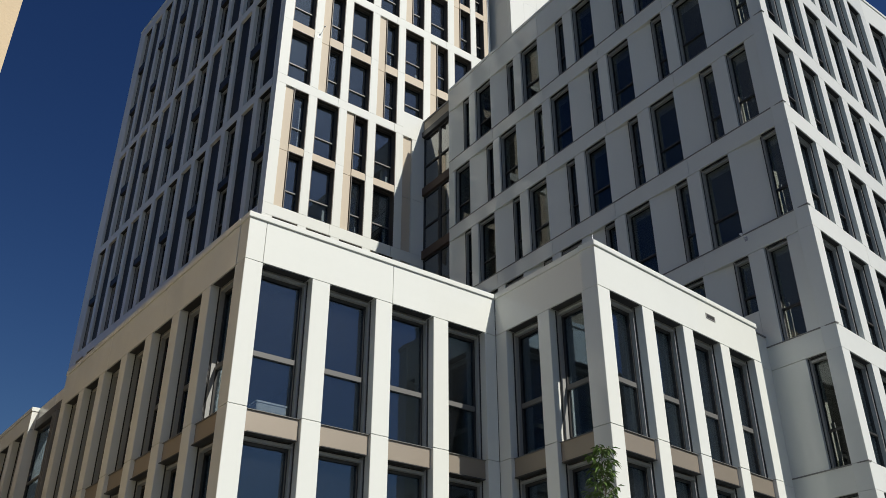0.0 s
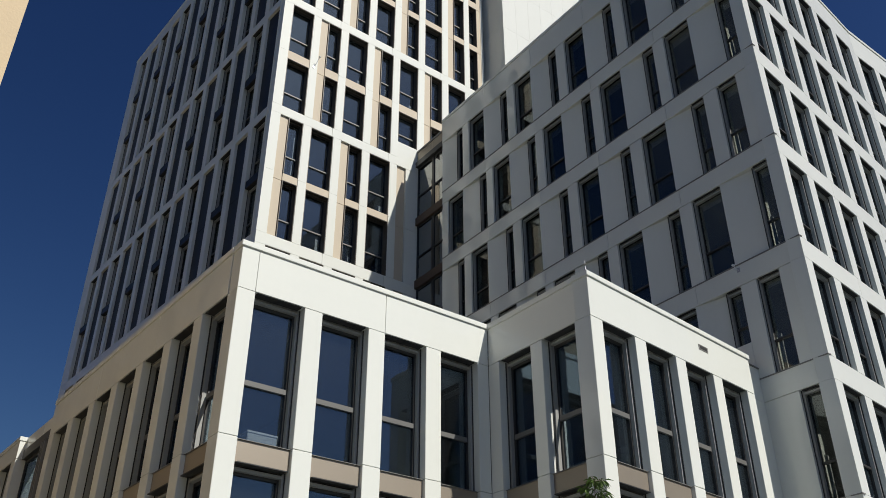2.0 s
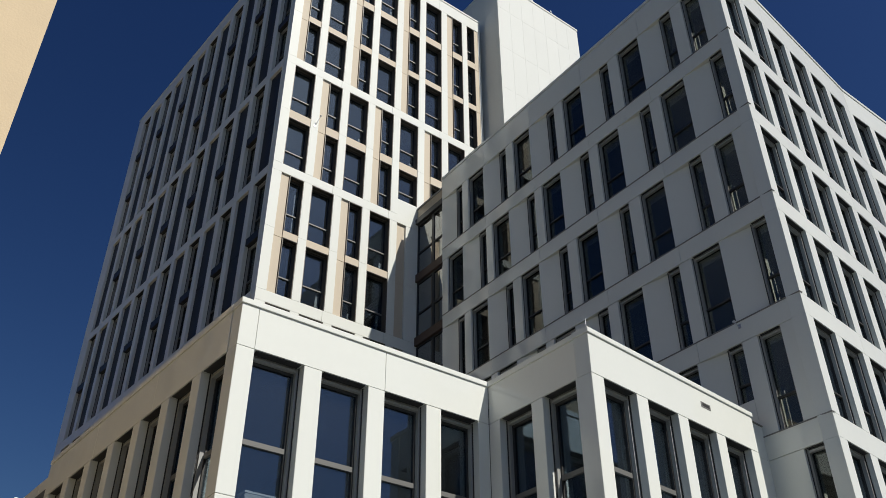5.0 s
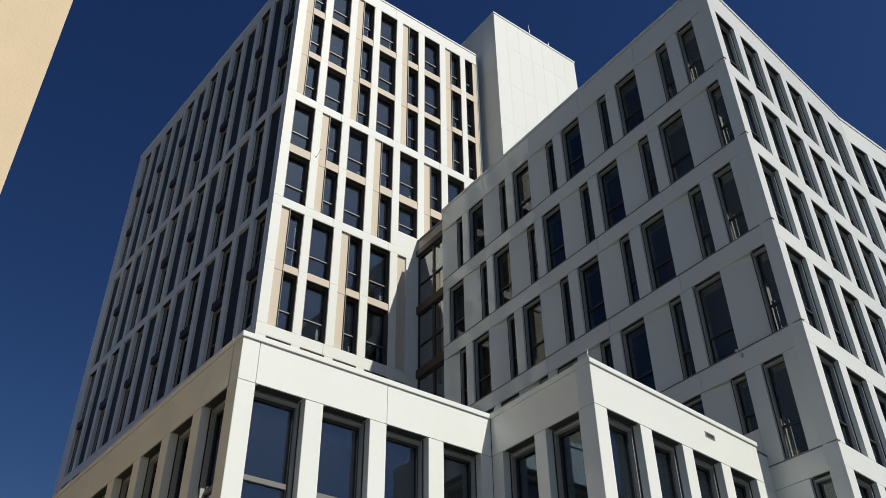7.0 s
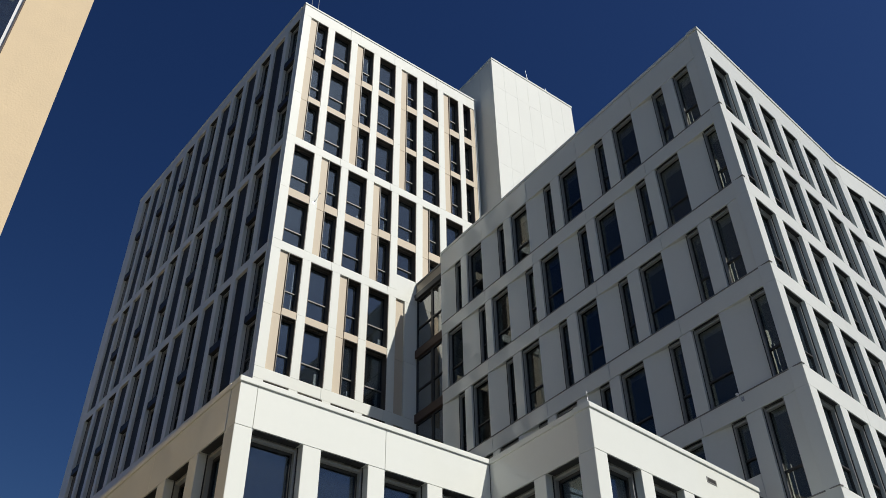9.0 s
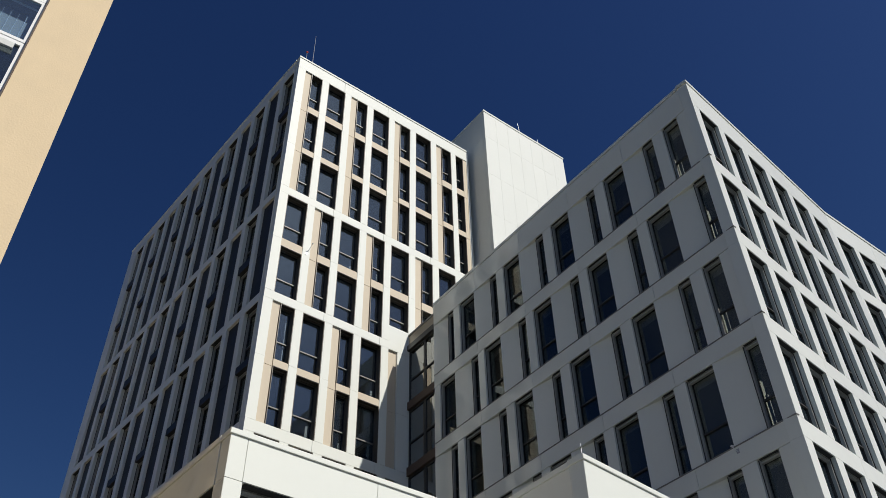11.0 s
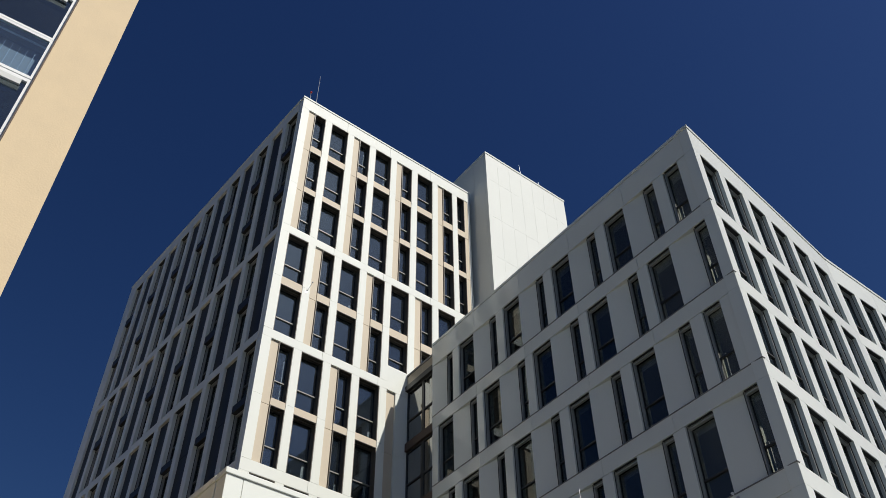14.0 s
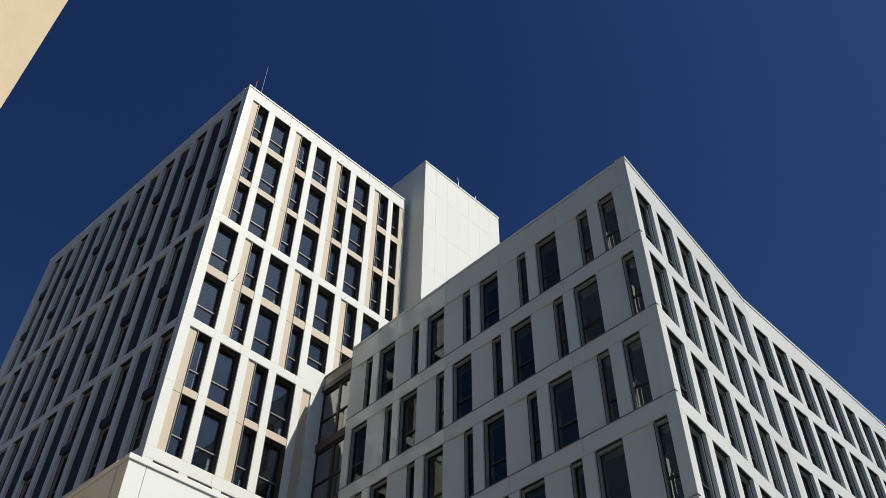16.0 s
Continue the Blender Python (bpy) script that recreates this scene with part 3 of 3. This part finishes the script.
# unseen walls added to close the street and to shape bounce and reflections
BRICKY = material("brown_render", (0.50, 0.40, 0.275), 0.9, vary=0.1, scale=0.5, fine=30, bump=0.4)
street = tagged(prism("street_reflector", [(-9, 28), (0.2, 28), (0.2, 70), (-9, 70)], 0, 24, BRICKY, None), "unseen brown wall with window rows, added for brown bounce and reflections", "wall", kind="structure")
SW = Facade(street, (0.2, 28), 0)
# window rows invented to break up the wall's reflection in the fascia
for k in range(7):
    for i in range(13):
        u, z = 1.2 + 3.1 * i, 2.0 + 3.1 * k
        win = new("window", joined("window", [(0, 1.5, -0.03, 0.05, 0, 0.1), (0, 1.5, -0.03, 0.05, 1.7, 1.8), (0, 0.1, -0.03, 0.05, 0.1, 1.7), (1.4, 1.5, -0.03, 0.05, 0.1, 1.7)], PVC))
        win.matrix_basis = SW.at(u, 0, z)
        hang(win, street)
        SW.box("pane", u + 0.1, u + 1.4, -0.012, 0.02, z + 0.1, z + 1.7, DARK, win)

# tone and heights of these added walls steer fill light and window reflections
CITY = material("grey_render", (0.19, 0.18, 0.155), 0.9, vary=0.15, scale=0.3, fine=20, bump=0.3)
for name, x0, x1, y0, y1, z1 in (("wall_west", -46, -44, -60, 110, 24), ("wall_south", -44, 80, -42, -40, 7), ("wall_north", -44, 80, 110, 112, 24), ("wall_south_east", 37, 80, -22, -20, 33), ("wall_east", 80, 82, -42, 110, 20)):
    tagged(prism(name, [(x0, y0), (x1, y0), (x1, y1), (x0, y1)], 0, z1, CITY, None), "unseen plain grey wall added around the place", "wall", kind="structure")

# ---- small things on the buildings ----
def tube(bm, a, b, r0, r1, sides=8):
    a, b = Vector(a), Vector(b)
    d = b - a
    m = Matrix.Translation((a + b) / 2) @ d.to_track_quat("Z", "Y").to_matrix().to_4x4()
    bmesh.ops.create_cone(bm, cap_ends=True, segments=sides, radius1=r0, radius2=r1, depth=d.length, matrix=m)


def mast(name, x, y, z0, z1, label, lamp=False, bend=0.0, radius=0.028):
    root = thing(name, (x, y, z0), label, "mast", "rods on the roofs")
    bm = bmesh.new()
    tube(bm, (x, y, z0), (x - bend, y, z1), radius, radius * 0.45)
    part("rod", bm, STEEL, root)
    bm = bmesh.new()
    tube(bm, (x, y, z0), (x, y, z0 + 0.12), radius * 2.5, radius * 2.1, 10)
    part("foot", bm, STEEL, root)
    if lamp:
        bm = bmesh.new()
        bmesh.ops.create_uvsphere(bm, u_segments=10, v_segments=6, radius=0.07, matrix=Matrix.Translation((x, y, z1 + 0.05)))
        part("lamp", bm, RED, root, "red warning lamp")
    return root


RED = material("red_lamp", (0.5, 0.05, 0.03), 0.3, vary=0.05)
mast("roof_mast", TOW[0] + 0.46, TOW[1] + 0.2, 44.58, 45.5, "short steel mast with red lamp on the tower coping", True)
mast("lightning_rod", TOW[0] + 0.88, TOW[1] + 0.2, 44.58, 47.6, "thin steel lightning rod on the tower coping")
mast("roof_bracket", 24.65 + 3.27, 26.95, 47.6, 48.75, "curved grey steel rod on the stair core roof", bend=0.12)
mast("roof_bracket", 24.65 + 4.9, 26.95, 47.6, 48.2, "short grey steel rod on the stair core roof", bend=0.05)
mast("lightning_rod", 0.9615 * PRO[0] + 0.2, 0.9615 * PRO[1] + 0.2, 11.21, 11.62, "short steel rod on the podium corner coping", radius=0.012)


def bracket(name, wall, points, label):
    """A small arm fixed to a wall with a head at its end."""
    root = thing(name, (wall.at(*points[0])).translation, label, "sensor", "sensors on the facades")
    bm = bmesh.new()
    for a, b in zip(points, points[1:]):
        tube(bm, wall.at(*a).translation, wall.at(*b).translation, 0.013, 0.013)
    part("arm", bm, PVC, root)
    bm = bmesh.new()
    bmesh.ops.create_cube(bm, size=0.09, matrix=wall.at(*points[-1]) @ Matrix.Diagonal((1, 1, 0.6, 1)))
    bmesh.ops.bevel(bm, geom=list(bm.edges), offset=0.02, segments=2, affect="EDGES")
    part("head", bm, PVC, root)
    bm = bmesh.new()
    bmesh.ops.create_cube(bm, size=0.1, matrix=wall.at(*points[0]) @ Matrix.Diagonal((1, 0.3, 1.4, 1)))
    part("plate", bm, STEEL, root)


bracket("wall_sensor", tfront, [(1.80, 0.0, 30.25), (1.84, -0.15, 30.38), (1.92, -0.3, 30.72)], "small grey sensor arm fixed to the tower pier")
bracket("wall_sensor", RD, [(1.98, 0.0, 14.05), (1.9, -0.25, 13.95), (1.8, -0.5, 13.95)], "small grey arm with sensor below a block window")

# ---- young tree ----
tree = thing("young_tree", (6.94, 6.49, 0), "slender young tree with long green drooping leaves", "tree")
rng = random.Random(7)
bm = bmesh.new()
stem = [Vector((6.94 + 0.03 * math.sin(1.7 * i), 6.49 + 0.03 * math.cos(2.3 * i), 0.45 * i)) for i in range(10)]
for i in range(9):
    tube(bm, stem[i], stem[i + 1], 0.034 - 0.0032 * i, 0.034 - 0.0032 * (i + 1))
part("trunk", bm, BARK, tree)
twigs, leaves = bmesh.new(), bmesh.new()
for i in range(95):
    z = 2.3 + 2.12 * i / 94
    base = Vector((6.94 + 0.02 * math.sin(3.8 * z), 6.49 + 0.02 * math.cos(5 * z), z))
    a = i * 2.4 + rng.uniform(-0.4, 0.4)
    reach = (0.10 + 0.085 * (4.5 - z)) * rng.uniform(0.55, 1.25)
    tip = base + Vector((math.cos(a) * reach, math.sin(a) * reach, rng.uniform(0.02, 0.13)))
    tube(twigs, base, tip, 0.005, 0.0025, 5)
    for q in range(13):
        at = base.lerp(tip, 0.2 + 0.85 * q / 12)
        b = a + (1 if q % 2 else -1) * rng.uniform(0.2, 1.5)
        d = Vector((math.cos(b), math.sin(b), rng.uniform(-1.0, 0.15))).normalized()
        sd = d.cross(Vector((0, 0, 1))).normalized()
        n = sd.cross(d)
        length, w = rng.uniform(0.06, 0.12), rng.uniform(0.011, 0.019)
        mid = at + d * length * 0.45
        ring = (at, mid + sd * w + n * 0.006, at + d * length - Vector((0, 0, 0.02)), mid - sd * w + n * 0.006, mid - n * 0.006)
        v = [leaves.verts.new(q2) for q2 in ring]
        leaves.faces.new((v[0], v[1], v[4]))
        leaves.faces.new((v[1], v[2], v[4]))
        leaves.faces.new((v[2], v[3], v[4]))
        leaves.faces.new((v[3], v[0], v[4]))
part("branchwork", twigs, BARK, tree)
part("crown", leaves, LEAF, tree)

box = thing("storage_box", (POD[0] + 1.2, POD[1] + 0.55, 7.28), "small white box behind the podium window", "box")
bm = bmesh.new()
bmesh.ops.create_cube(bm, size=1, matrix=Matrix.Translation((POD[0] + 1.12, POD[1] + 0.58, 7.48)) @ Matrix.Diagonal((0.66, 0.3, 0.40, 1)))
bmesh.ops.bevel(bm, geom=list(bm.edges), offset=0.012, segments=2, affect="EDGES")
part("body", bm, BLIND, box)
bm = bmesh.new()
bmesh.ops.create_cube(bm, size=1, matrix=Matrix.Translation((POD[0] + 1.12, POD[1] + 0.58, 7.70)) @ Matrix.Diagonal((0.68, 0.32, 0.04, 1)))
part("lid", bm, PVC, box)
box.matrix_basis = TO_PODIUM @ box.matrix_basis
